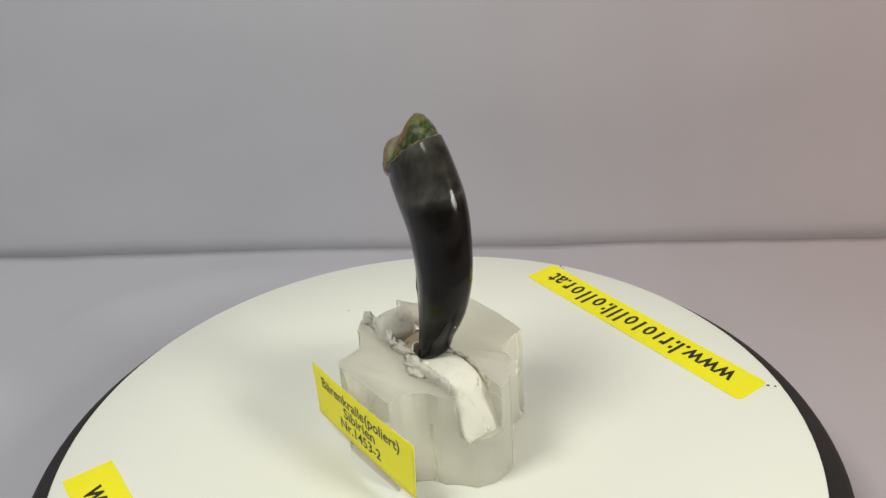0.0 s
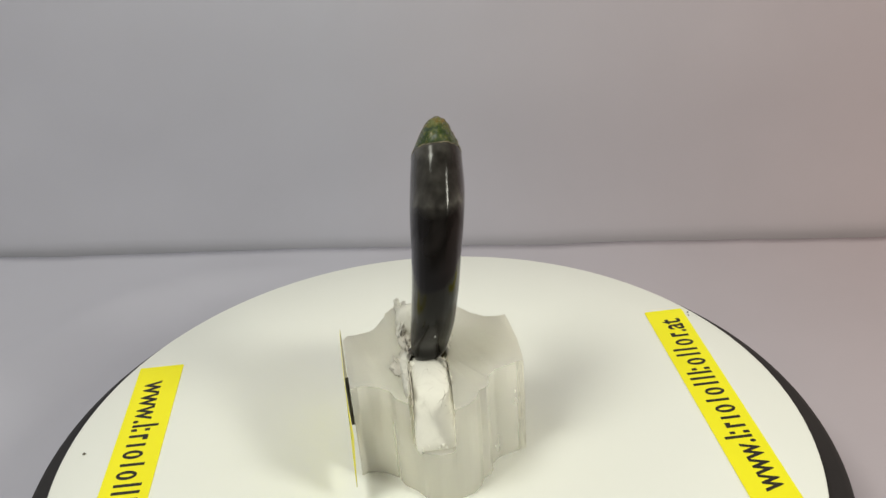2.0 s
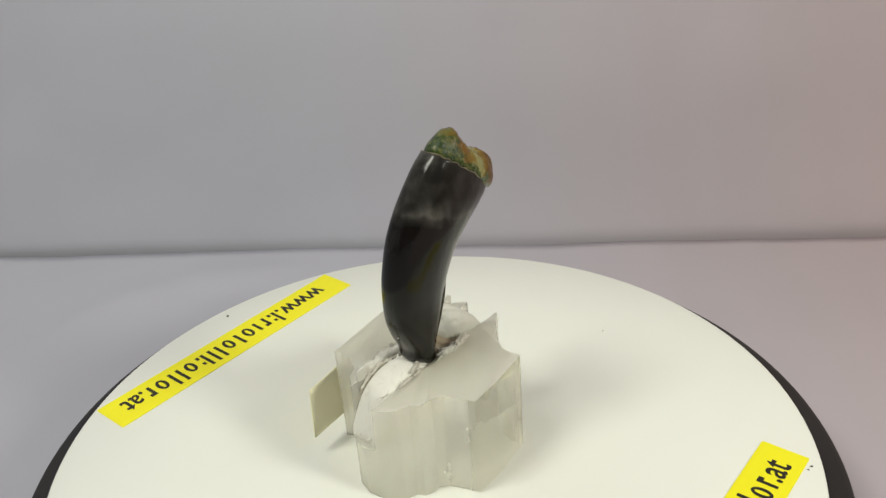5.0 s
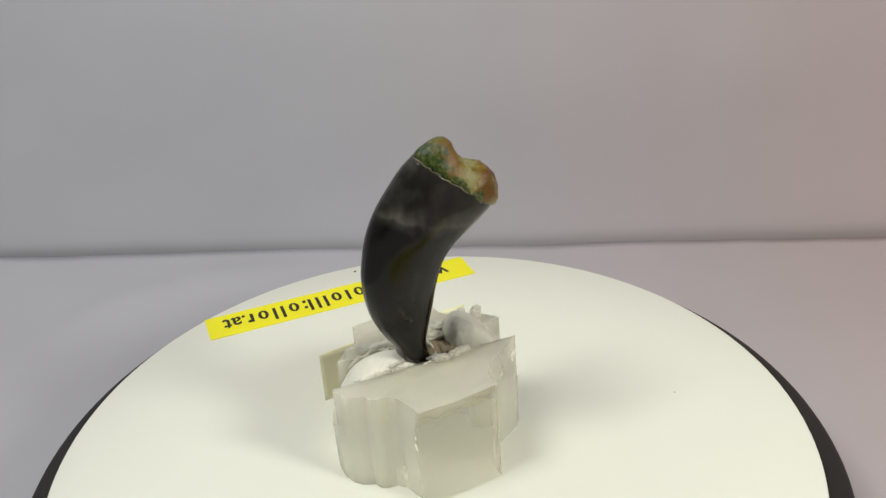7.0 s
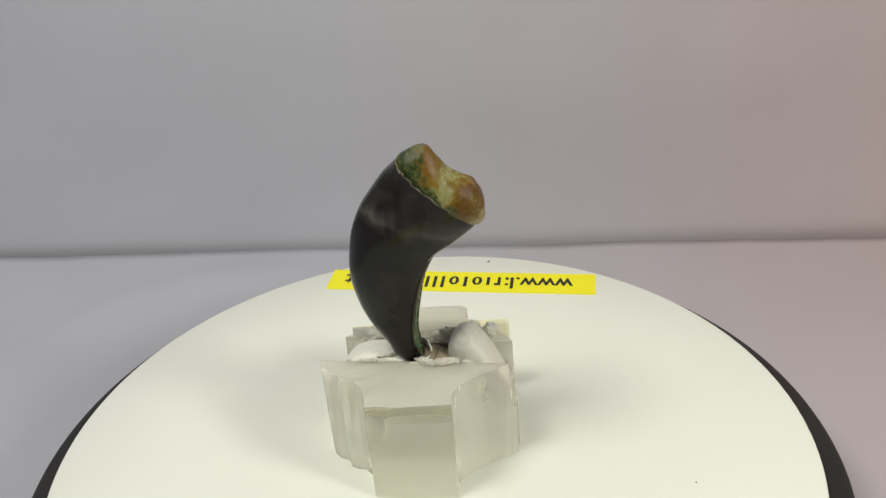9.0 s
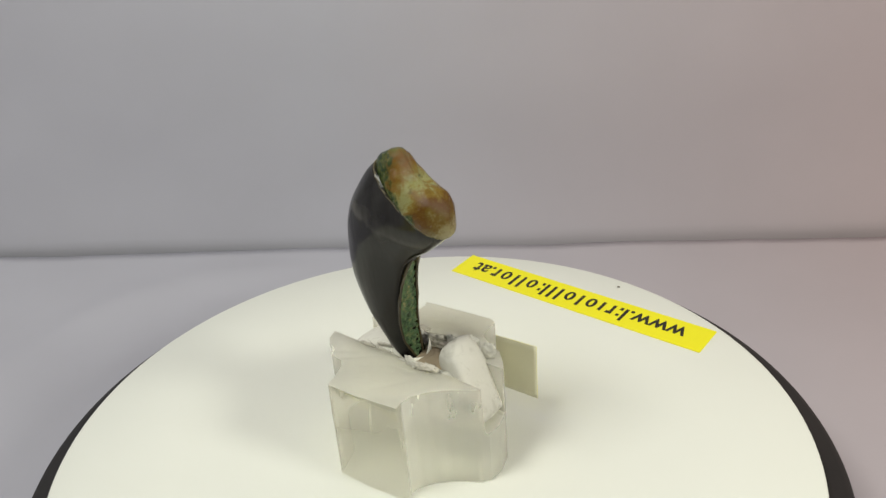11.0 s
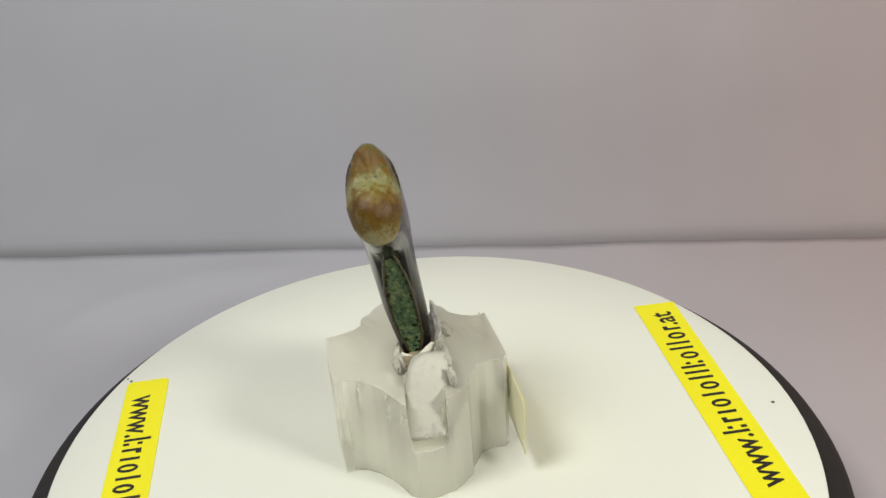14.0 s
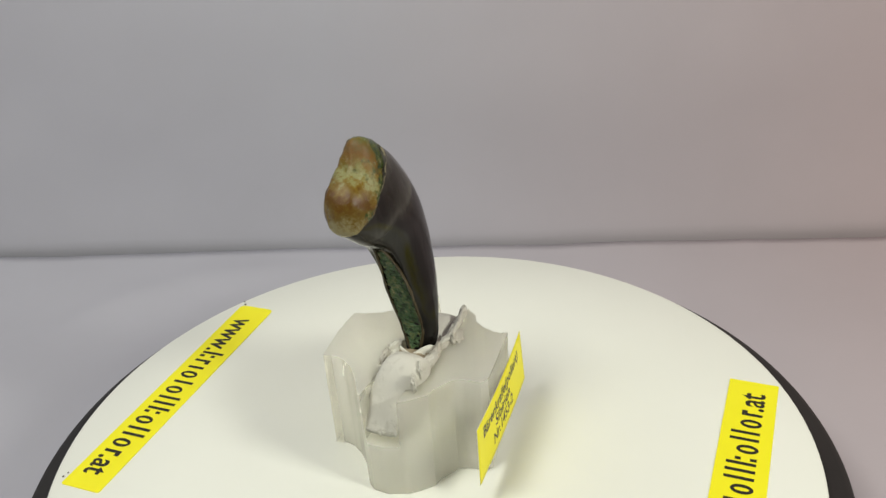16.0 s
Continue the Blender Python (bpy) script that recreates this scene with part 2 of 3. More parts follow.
def block_bm():
    bm = bmesh.new()
    ring = []
    for (x0, y0), (x1, y1) in zip(OUTLINE, OUTLINE[1:] + OUTLINE[:1]):
        for k in range(4):
            ring.append((x0 + (x1 - x0) * k / 4, y0 + (y1 - y0) * k / 4))
    n = len(ring)
    rows = []
    for f in (0.0, 0.34, 0.67, 1.0):
        row = []
        for x, y in ring:
            w = 1 + 0.006 * noise.noise(Vector((x * 0.35, y * 0.35, 2.0 * f)))
            # small chips along the sawn upper edge
            chip = 0.45 * max(0.0, noise.noise(Vector((x * 0.9, y * 0.9, 7.0))) - 0.12) if f == 1.0 else 0.0
            row.append(bm.verts.new((x * (w - 0.03 * chip) * MM, y * (w - 0.03 * chip) * MM, (f * block_top(x, y) - chip) * MM)))
        rows.append(row)
    for a, b in zip(rows, rows[1:]):
        for k in range(n):
            bm.faces.new((a[k], a[(k + 1) % n], b[(k + 1) % n], b[k]))
    bm.faces.new(list(reversed(rows[0])))
    bm.faces.new(rows[-1])
    bmesh.ops.recalc_face_normals(bm, faces=bm.faces)
    return bm


def slot_cutter_bm():
    rings = []
    for d in (-40, -20, -8, 0, 8, 20, 40):
        ring = []
        for s, z in ((-4.6, 40), (-4.3, 25), (-4.0, 14.2), (-3.4, 13.6), (3.4, 13.6), (4.0, 14.2), (4.3, 25), (4.6, 40)):
            w = 0.22 * noise.noise(Vector((d * 0.3, s, z * 0.2)))
            ring.append(slot_point(d, s * (1.12 if d > 5 else 1.0) + w, z))
        rings.append(ring)
    return loft(rings)


def frosted(name, colour, roughness, milk, bump_strength, scale, clear):
    """Sawn acrylic, partly milky: the milk is scattered inside the block, and a share of the light goes straight through."""
    m, nodes, links, bsdf = material(name)
    tex = noise_node(nodes, links, 90.0, 5.0, 0.6, stretch=(1, 1, 0.4))
    tint = ramp(nodes, links, tex.outputs["Fac"], [(0.3, tuple(c * 0.97 for c in colour)), (0.7, colour)])
    links.new(tint.outputs[0], bsdf.inputs["Base Color"])
    rr = nodes.new("ShaderNodeMapRange")
    rr.inputs["To Min"].default_value, rr.inputs["To Max"].default_value = roughness * 0.6, roughness * 1.4
    links.new(tex.outputs["Fac"], rr.inputs["Value"])
    bsdf.inputs["IOR"].default_value = 1.45
    bsdf.inputs["Transmission Weight"].default_value = 1 - milk
    links.new(rr.outputs[0], bsdf.inputs["Roughness"])
    bsdf.inputs["Subsurface Weight"].default_value = 1.0
    bsdf.inputs["Subsurface Radius"].default_value = (1.0, 1.0, 1.0)
    bsdf.inputs["Subsurface Scale"].default_value = 0.006
    t2 = noise_node(nodes, links, scale, 5.0, 0.6, stretch=(1, 1, 0.2))
    bump(nodes, links, bsdf, t2.outputs["Fac"], bump_strength, 0.0004)
    straight = nodes.new("ShaderNodeBsdfTransparent")
    straight.inputs[0].default_value = (*colour, 1)
    both = nodes.new("ShaderNodeMixShader")
    both.inputs[0].default_value = clear
    links.new(bsdf.outputs[0], both.inputs[1])
    links.new(straight.outputs[0], both.inputs[2])
    links.new(both.outputs[0], nodes["Material Output"].inputs["Surface"])
    return m


def underside():
    """The polished foot lies in close contact with the platter, so light passes it freely."""
    m, nodes, links, bsdf = material("acrylic_underside")
    nodes.remove(bsdf)
    clear = nodes.new("ShaderNodeBsdfTransparent")
    links.new(clear.outputs[0], nodes["Material Output"].inputs["Surface"])
    return m


CLEAR = frosted("polished_acrylic_side", (1.0, 0.985, 0.92), 0.05, 0.10, 0.06, 140.0, 0.42)
SIDE = frosted("frosted_acrylic_side", (1.0, 0.98, 0.89), 0.24, 0.36, 0.03, 200.0, 0.22)
TOP = frosted("frosted_acrylic_top", (1.0, 0.98, 0.87), 0.46, 0.44, 0.22, 240.0, 0.24)
UNDER = underside()


def make_block():
    raw = link_mesh("acrylic_block", block_bm(), [SIDE, TOP, CLEAR, UNDER], smooth=False)
    cutter = link_mesh("slot", slot_cutter_bm(), [TOP], smooth=False)
    cut = raw.modifiers.new("slot", "BOOLEAN")
    cut.operation, cut.object, cut.solver = "DIFFERENCE", cutter, "EXACT"
    bev = raw.modifiers.new("edge", "BEVEL")
    bev.width, bev.segments, bev.limit_method, bev.angle_limit = 0.00017, 2, "ANGLE", radians(38)
    bpy.context.view_layer.update()
    me = bpy.data.meshes.new_from_object(raw.evaluated_get(bpy.context.evaluated_depsgraph_get()))
    raw.modifiers.clear()
    old = raw.data
    raw.data = me
    bpy.data.meshes.remove(old)
    bpy.data.objects.remove(cutter)
    me.materials.clear()
    for m in (SIDE, TOP, CLEAR, UNDER):
        me.materials.append(m)
    me.polygons.foreach_set("use_smooth", [True] * len(me.polygons))
    me.set_sharp_from_angle(angle=radians(33))
    for p in me.polygons:
        c, nrm = p.center, p.normal
        if nrm.z < -0.7:
            p.material_index = 3
        elif nrm.z > 0.35:
            p.material_index = 1
        elif c.x > 0.0115 and c.y > 0.0025 and abs(nrm.z) < 0.3:
            p.material_index = 2
        elif nrm.x < -0.6 and nrm.y < -0.45:
            p.material_index = 2
        else:
            p.material_index = 0
    return tagged(raw, "frosted clear acrylic block with notched sides on the platter", "display block")


block = make_block()
mounted.append((block, pose(0, 0, 0.0001)))

# ---- claw ----
TIP = Vector((1.0, 0.5, 0.0))
AH = radians(119.3)
H_AXIS = Vector((math.cos(AH), math.sin(AH), 0))
N_AXIS = Vector((math.sin(AH), -math.cos(AH), 0))


def claw_point(h, z, n):
    """Millimetres in the claw's own plane (h along its bend, z up, n across it) to metres on the platter; the upper part twists."""
    mid = float(np.interp(z - 0.6, (23, 36, 50, 64, 79), (0.11, 2.28, 3.79, 5.30, 6.06)))
    twist = float(np.interp(z - 0.6, (23, 45, 75), (0.128, 0.015, 0.042))) * h
    p = TIP + H_AXIS * h + N_AXIS * (n + mid + twist)
    return Vector((p.x * MM, p.y * MM, z * MM))


# back edge (h, z), inner edge (h, z), half thickness
STATIONS = [(-2.2, 23.2, 1.2, 22.8, 2.20), (-4.4, 24.9, 1.3, 24.6, 3.30), (-6.3, 27.0, 0.6, 28.0, 3.98), (-7.2, 30.0, 0.2, 31.2, 4.45), (-9.6, 34.3, 1.0, 36.0, 4.87), (-11.6, 39.0, 2.2, 40.6, 5.01), (-12.7, 44.2, 3.6, 45.8, 5.14),
            (-13.0, 49.5, 5.4, 50.2, 5.27), (-12.4, 54.5, 7.4, 53.8, 5.47), (-11.1, 60.1, 10.3, 57.0, 5.79), (-8.8, 65.3, 13.2, 59.6, 5.91), (-5.8, 69.7, 15.2, 61.5, 5.82), (-2.7, 73.6, 16.0, 62.6, 5.61), (0.2, 76.2, 16.2, 63.0, 5.50)]


def horn_bm():
    rings = []
    n = 128
    table = spline(STATIONS, 70)
    for i, (hd, zd, hv, zv, w) in enumerate(table):
        ring = []
        u = i / (len(table) - 1)
        groove = 0.9 * min(1.0, max(0.0, (u - 0.04) / 0.08)) * min(1.0, max(0.0, (0.70 - u) / 0.12))
        for k in range(n):
            a = 2 * math.pi * k / n
            c, s = math.cos(a), math.sin(a)
            # a little fuller at the back than on the inner side
            x = 0.5 + 0.5 * math.copysign(abs(c) ** 0.92, c)
            wide = math.copysign(abs(s) ** 0.85, s) * w * (1.0 - 0.16 * max(0.0, c))
            # fine ridges that run along the horn
            ridge = 1 + 0.0055 * noise.noise(Vector((c * 5.0, s * 5.0, u * 1.2))) + 0.0025 * noise.noise(Vector((c * 11.0, s * 11.0, u * 2.0)))
            x, wide = 0.5 + (x - 0.5) * ridge, wide * ridge
            x -= 0.125 * groove * max(0.0, 1 - (abs(s) / 0.66) ** 2) * (1 if c > 0 else 0)
            ring.append(claw_point(hd + (hv - hd) * x, zd + (zv - zd) * x, wide))
        rings.append(ring)
    return loft(rings)


def cap_bm():
    """The root end: a two-humped, worn dome over the slanting rim of the horn."""
    ah, az = 0.2, 76.2
    bh, bz = 16.2, 63.0
    length = math.hypot(bh - ah, bz - az)
    dh, dz = (bh - ah) / length, (bz - az) / length
    oh, oz = -dz, dh
    rings = []
    n = 84
    for lift, shrink in ((-0.6, 0.96), (0.0, 1.0), (0.5, 1.01), (1.3, 0.985), (2.2, 0.925), (3.1, 0.86), (3.9, 0.77), (4.5, 0.65), (4.85, 0.50), (5.0, 0.33), (5.05, 0.16)):
        ring = []
        for k in range(n):
            a = 2 * math.pi * k / n
            c, s = math.cos(a), math.sin(a)
            al = length * (0.5 + c * shrink * (0.5 + 0.035 * max(0.0, c))) - 0.8 * lift / 5
            wide = math.copysign(abs(s) ** 0.9, s) * 5.75 * shrink ** (1.3 - 0.25 * max(0.0, c)) * (0.935 + 0.17 * c)
            q = al / length
            hump = 1.0 + 0.30 * math.exp(-((q - 0.10) / 0.15) ** 2) - 0.20 * math.exp(-((q - 0.46) / 0.16) ** 2) + 0.10 * math.exp(-((q - 0.78) / 0.16) ** 2)
            y = lift * (1.12 * hump if lift > 0 else 1)
            p = Vector((ah + dh * al + oh * y, az + dz * al + oz * y, wide))
            p += Vector((1, 1, 0.5)) * (noise.noise(p * 0.45) * 0.35 + noise.fractal(p * 1.1, 0.8, 2.0, 3) * 0.16)
            ring.append(claw_point(p.x, p.y, p.z))
        rings.append(ring)
    return loft(rings)


def rim_bm():
    """The pale, chipped edge of the horn round its root end."""
    hd, zd, hv, zv, w = STATIONS[-1]
    rings = []
    n = 90
    for k in range(n):
        a = 2 * math.pi * k / n
        c, s = math.cos(a), math.sin(a)
        x = 0.5 + 0.5 * math.copysign(abs(c) ** 0.92, c)
        wide = math.copysign(abs(s) ** 0.85, s) * w * (1.0 - 0.16 * max(0.0, c))
        j = noise.fractal(Vector((c * 6, s * 6, 1.0)), 0.7, 2.0, 3) * 0.38 - 0.10
        ring = []
        for b in range(6):
            e = 2 * math.pi * b / 6
            grow, rise = 0.983 + 0.026 * math.cos(e), 0.20 * math.sin(e) + j
            ring.append(claw_point((hd + hv) / 2 + (hd + (hv - hd) * x - (hd + hv) / 2) * grow + 0.62 * rise, (zd + zv) / 2 + (zd + (zv - zd) * x - (zd + zv) / 2) * grow + 0.78 * rise, wide * grow))
        rings.append(ring)
    return loft(rings + [rings[0]], cap=False)


def filling_bm():
    """Crusted filling that lies in the groove along the inner curve."""
    table = spline(STATIONS, 210)[10:141]
    rings = []
    n = 26
    m = len(table)
    for i, (hd, zd, hv, zv, w) in enumerate(table):
        u = i / (m - 1)
        size = max(0.05, min(1.0, 0.34 + 2.3 * u) * min(1.0, (1 - u) / 0.50) ** 0.75)
        ring = []
        for k in range(n):
            a = 2 * math.pi * k / n
            x = 0.882 + 0.040 * math.cos(a) * size
            wide = math.sin(a) * w * 0.60 * size
            h, z = hd + (hv - hd) * x, zd + (zv - zd) * x
            d = 0.42 * noise.fractal(Vector((h * 1.1, z * 1.1, wide * 1.1)), 0.7, 2.0, 3)
            ring.append(claw_point(h + d, z, wide))
        rings.append(ring)
    return loft(rings)


def horn_material():
    """Nearly black polished horn with smoky grey clouds, a pale band below the root and brown, thinner inner edges."""
    m, nodes, links, bsdf = material("polished_horn")
    big = noise_node(nodes, links, 85.0, 3.0, 0.5, stretch=(1, 1, 0.7), distortion=0.8)
    r = ramp(nodes, links, big.outputs["Fac"], [(0.30, (0.0026, 0.0020, 0.0016)), (0.52, (0.0044, 0.0034, 0.0026)), (0.70, (0.013, 0.011, 0.010)), (0.85, (0.012, 0.008, 0.004))])
    up = dot_along(nodes, links, claw_point(-11, 66.4, 0), H_AXIS * 0.30 + Vector((0, 0, 0.95)), 0.034)
    wob = math_node(nodes, links, "ADD", up, math_node(nodes, links, "MULTIPLY", math_node(nodes, links, "SUBTRACT", big.outputs["Fac"], 0.5), 0.16))
    wob = math_node(nodes, links, "ADD", wob, 0.5)
    band = ramp(nodes, links, wob, [(0.0, (0, 0, 0)), (0.43, (0.03, 0.03, 0.03)), (0.480, (0.40, 0.40, 0.40)), (0.505, (1, 1, 1)), (0.545, (0.62, 0.62, 0.62)), (0.62, (0.34, 0.34, 0.34)), (0.74, (0.40, 0.40, 0.40)), (0.90, (1, 1, 1))])
    patch = noise_node(nodes, links, 130.0, 3.0, 0.5)
    streak = noise_node(nodes, links, 700.0, 4.0, 0.6, stretch=(1, 1, 0.06))
    amount = math_node(nodes, links, "MULTIPLY", band.outputs[0], ramp(nodes, links, patch.outputs["Fac"], [(0.36, (0.25, 0.25, 0.25)), (0.58, (1, 1, 1))]).outputs[0])
    amount = math_node(nodes, links, "MULTIPLY", amount, ramp(nodes, links, streak.outputs["Fac"], [(0.36, (0.72, 0.72, 0.72)), (0.62, (1, 1, 1))]).outputs[0])
    # the back is smokier than the flanks
    back = dot_along(nodes, links, claw_point(0.2, 76.2, 0), claw_point(16.2, 63.0, 0) - claw_point(0.2, 76.2, 0), 0.0208)
    amount = math_node(nodes, links, "MULTIPLY", amount, ramp(nodes, links, back, [(0.10, (1, 1, 1)), (0.42, (0.42, 0.42, 0.42))]).outputs[0])
    mix = nodes.new("ShaderNodeMix")
    mix.data_type = "RGBA"
    links.new(amount, mix.inputs["Factor"])
    links.new(r.outputs[0], mix.inputs[6])
    mix.inputs[7].default_value = (0.125, 0.120, 0.105, 1)
    links.new(mix.outputs[2], bsdf.inputs["Base Color"])
    bsdf.inputs["Roughness"].default_value = 0.13
    bsdf.inputs["Specular IOR Level"].default_value = 0.23
    fine = noise_node(nodes, links, 760.0, 4.0, 0.65, stretch=(1, 1, 0.022), distortion=0.3)
    bump(nodes, links, bsdf, fine.outputs["Fac"], 0.30, 0.0002)
    return m


def cap_material():
    """Worn keratin in bands of orange, brown and pale green along its length, mossy green at the rim of the back edge."""
    m, nodes, links, bsdf = material("root_end")
    start, end = claw_point(0.2, 76.2, 0), claw_point(16.2, 63.0, 0)
    along = dot_along(nodes, links, start, end - start, (end - start).length)
    big = noise_node(nodes, links, 230.0, 4.0, 0.6)
    fine = noise_node(nodes, links, 1000.0, 5.0, 0.7)
    warp = math_node(nodes, links, "ADD", along, math_node(nodes, links, "MULTIPLY", math_node(nodes, links, "SUBTRACT", big.outputs["Fac"], 0.5), 0.55))
    warp = math_node(nodes, links, "ADD", warp, math_node(nodes, links, "MULTIPLY", math_node(nodes, links, "SUBTRACT", fine.outputs["Fac"], 0.5), 0.42))
    bands = ramp(nodes, links, warp, [(0.00, (0.11, 0.125, 0.032)), (0.09, (0.13, 0.098, 0.020)), (0.25, (0.160, 0.075, 0.007)), (0.38, (0.185, 0.130, 0.022)), (0.49, (0.26, 0.265, 0.11)), (0.60, (0.185, 0.120, 0.018)), (0.74, (0.105, 0.046, 0.005)), (0.88, (0.135, 0.088, 0.014)), (1.0, (0.24, 0.205, 0.09))])
    # moss: on the back end, low over the rim, and flecked elsewhere
    lift = dot_along(nodes, links, start, (claw_point(16.2, 63.0, 0) - start).cross(N_AXIS), -0.0042)
    moss = math_node(nodes, links, "SUBTRACT", 1.34, math_node(nodes, links, "ADD", math_node(nodes, links, "MULTIPLY", lift, 0.62), math_node(nodes, links, "MULTIPLY", along, 0.98)))
    moss = math_node(nodes, links, "ADD", moss, math_node(nodes, links, "MULTIPLY", math_node(nodes, links, "SUBTRACT", big.outputs["Fac"], 0.45), 2.3))
    mask = ramp(nodes, links, moss, [(0.62, (0, 0, 0)), (0.82, (1, 1, 1))])
    green = ramp(nodes, links, fine.outputs["Fac"], [(0.32, (0.010, 0.016, 0.006)), (0.47, (0.026, 0.052, 0.011)), (0.57, (0.075, 0.090, 0.020)), (0.72, (0.26, 0.23, 0.10))])
    mix = nodes.new("ShaderNodeMix")
    mix.data_type = "RGBA"
    links.new(mask.outputs[0], mix.inputs["Factor"])
    links.new(bands.outputs[0], mix.inputs[6])
    links.new(green.outputs[0], mix.inputs[7])
    links.new(mix.outputs[2], bsdf.inputs["Base Color"])
    worn = noise_node(nodes, links, 650.0, 5.0, 0.65)
    gloss = ramp(nodes, links, worn.outputs["Fac"], [(0.42, (0.09, 0.09, 0.09)), (0.66, (0.30, 0.30, 0.30))])
    links.new(gloss.outputs[0], bsdf.inputs["Roughness"])
    bsdf.inputs["Specular IOR Level"].default_value = 0.38
    rough = noise_node(nodes, links, 520.0, 7.0, 0.72)
    bump(nodes, links, bsdf, rough.outputs["Fac"], 0.48, 0.0006)
    return m


HORN = horn_material()
ROOT = cap_material()
RIM = simple("pale_rim", [(0.35, (0.035, 0.028, 0.014)), (0.50, (0.12, 0.10, 0.055)), (0.65, (0.24, 0.205, 0.12))], 420.0, 0.5, 900.0, 0.4, 0.0004)
CRUST = simple("green_crust", [(0.30, (0.010, 0.013, 0.006)), (0.41, (0.034, 0.072, 0.026)), (0.51, (0.080, 0.165, 0.066)), (0.60, (0.15, 0.175, 0.060)), (0.70, (0.40, 0.35, 0.17))], 850.0, 0.36, 1300.0, 1.0, 0.0009)
AMBER = simple("amber_edge", [(0.3, (0.018, 0.013, 0.006)), (0.55, (0.055, 0.042, 0.018)), (0.75, (0.12, 0.10, 0.05))], 260.0, 0.25, 900.0, 0.3, 0.0003, stretch=(1, 1, 0.3))


def edge_bm(side):
    """The thin brown edge of the horn along one side of the groove."""
    table = spline(STATIONS, 210)[8:136]
    rings = []
    for i, (hd, zd, hv, zv, w) in enumerate(table):
        u = i / (len(table) - 1)
        size = max(0.12, min(1.0, 0.40 + 2.3 * u) * min(1.0, (1.04 - u) / 0.45) ** 0.7)
        thick = 0.36 + 0.24 * noise.noise(Vector((u * 14, side, 0)))
        ring = []
        for k in range(8):
            a = 2 * math.pi * k / 8
            x = 0.905 + 0.028 * math.cos(a)
            ring.append(claw_point(hd + (hv - hd) * x, zd + (zv - zd) * x, side * w * 0.60 * size + thick * math.sin(a)))
        rings.append(ring)
    return loft(rings)


claw = new("bear_claw")
part("horn", horn_bm(), HORN, claw, "polished black brown horn sheath")
part("root_end", cap_bm(), ROOT, claw, "worn orange brown root end with green stains")
part("rim", rim_bm(), RIM, claw, "pale chipped rim")
part("groove_filling", filling_bm(), CRUST, claw, "rough green crusted filling")
for side in (-1, 1):
    part("groove_edge", edge_bm(side), AMBER, claw, "thin amber brown edge of the groove")
speck = bmesh.new()
bmesh.ops.create_icosphere(speck, subdivisions=2, radius=0.00022, matrix=Matrix.Translation(claw_point(-10.15, 35.4, 0.6)))
part("dust_speck", speck, PAPER_WHITE, claw, "white speck of dust")
tagged(claw, "polished black bear claw standing tip down in white putty", "claw")
mounted.append((claw, pose(0, 0, 0)))

# ---- putty that holds the claw in the slot ----


def putty_material(name, light, dark, crease, relief=0.55):
    m, nodes, links, bsdf = material(name)
    big = noise_node(nodes, links, 210.0, 5.0, 0.62, distortion=1.2)
    # crease: shade of small folds, painted as dark patches and thin lines
    r = ramp(nodes, links, big.outputs["Fac"], [(0.22, crease), (0.32, dark), (0.46, light), (0.75, tuple(min(1, c * 1.04) for c in light))])
    line = noise_node(nodes, links, 150.0, 2.5, 0.55, distortion=1.5)
    cut = ramp(nodes, links, line.outputs["Fac"], [(0.480, (0, 0, 0)), (0.497, (0.85, 0.85, 0.85)), (0.503, (0.85, 0.85, 0.85)), (0.520, (0, 0, 0))])
    where = ramp(nodes, links, noise_node(nodes, links, 90.0, 2.0).outputs["Fac"], [(0.54, (0, 0, 0)), (0.64, (1, 1, 1))])
    fac = math_node(nodes, links, "MULTIPLY", cut.outputs[0], where.outputs[0])
    mix = nodes.new("ShaderNodeMix")
    mix.data_type = "RGBA"
    links.new(fac, mix.inputs["Factor"])
    links.new(r.outputs[0], mix.inputs[6])
    mix.inputs[7].default_value = (*crease, 1)
    links.new(mix.outputs[2], bsdf.inputs["Base Color"])
    bsdf.inputs["Roughness"].default_value = 0.62
    fine = noise_node(nodes, links, 420.0, 7.0, 0.7, distortion=0.8)
    bump(nodes, links, bsdf, fine.outputs["Fac"], relief, 0.0006)
    return m


PUTTY = putty_material("white_putty", (0.79, 0.782, 0.70), (0.69, 0.68, 0.60), (0.30, 0.27, 0.21), 0.14)
PALE_GREY = putty_material("pale_grey_putty", (0.63, 0.622, 0.555), (0.52, 0.51, 0.445), (0.17, 0.15, 0.11), 0.36)
GREY = putty_material("grey_putty", (0.60, 0.575, 0.50), (0.40, 0.375, 0.31), (0.09, 0.08, 0.055), 0.5)
DIRTY = putty_material("dirty_putty", (0.33, 0.27, 0.18), (0.17, 0.13, 0.075), (0.04, 0.028, 0.016))


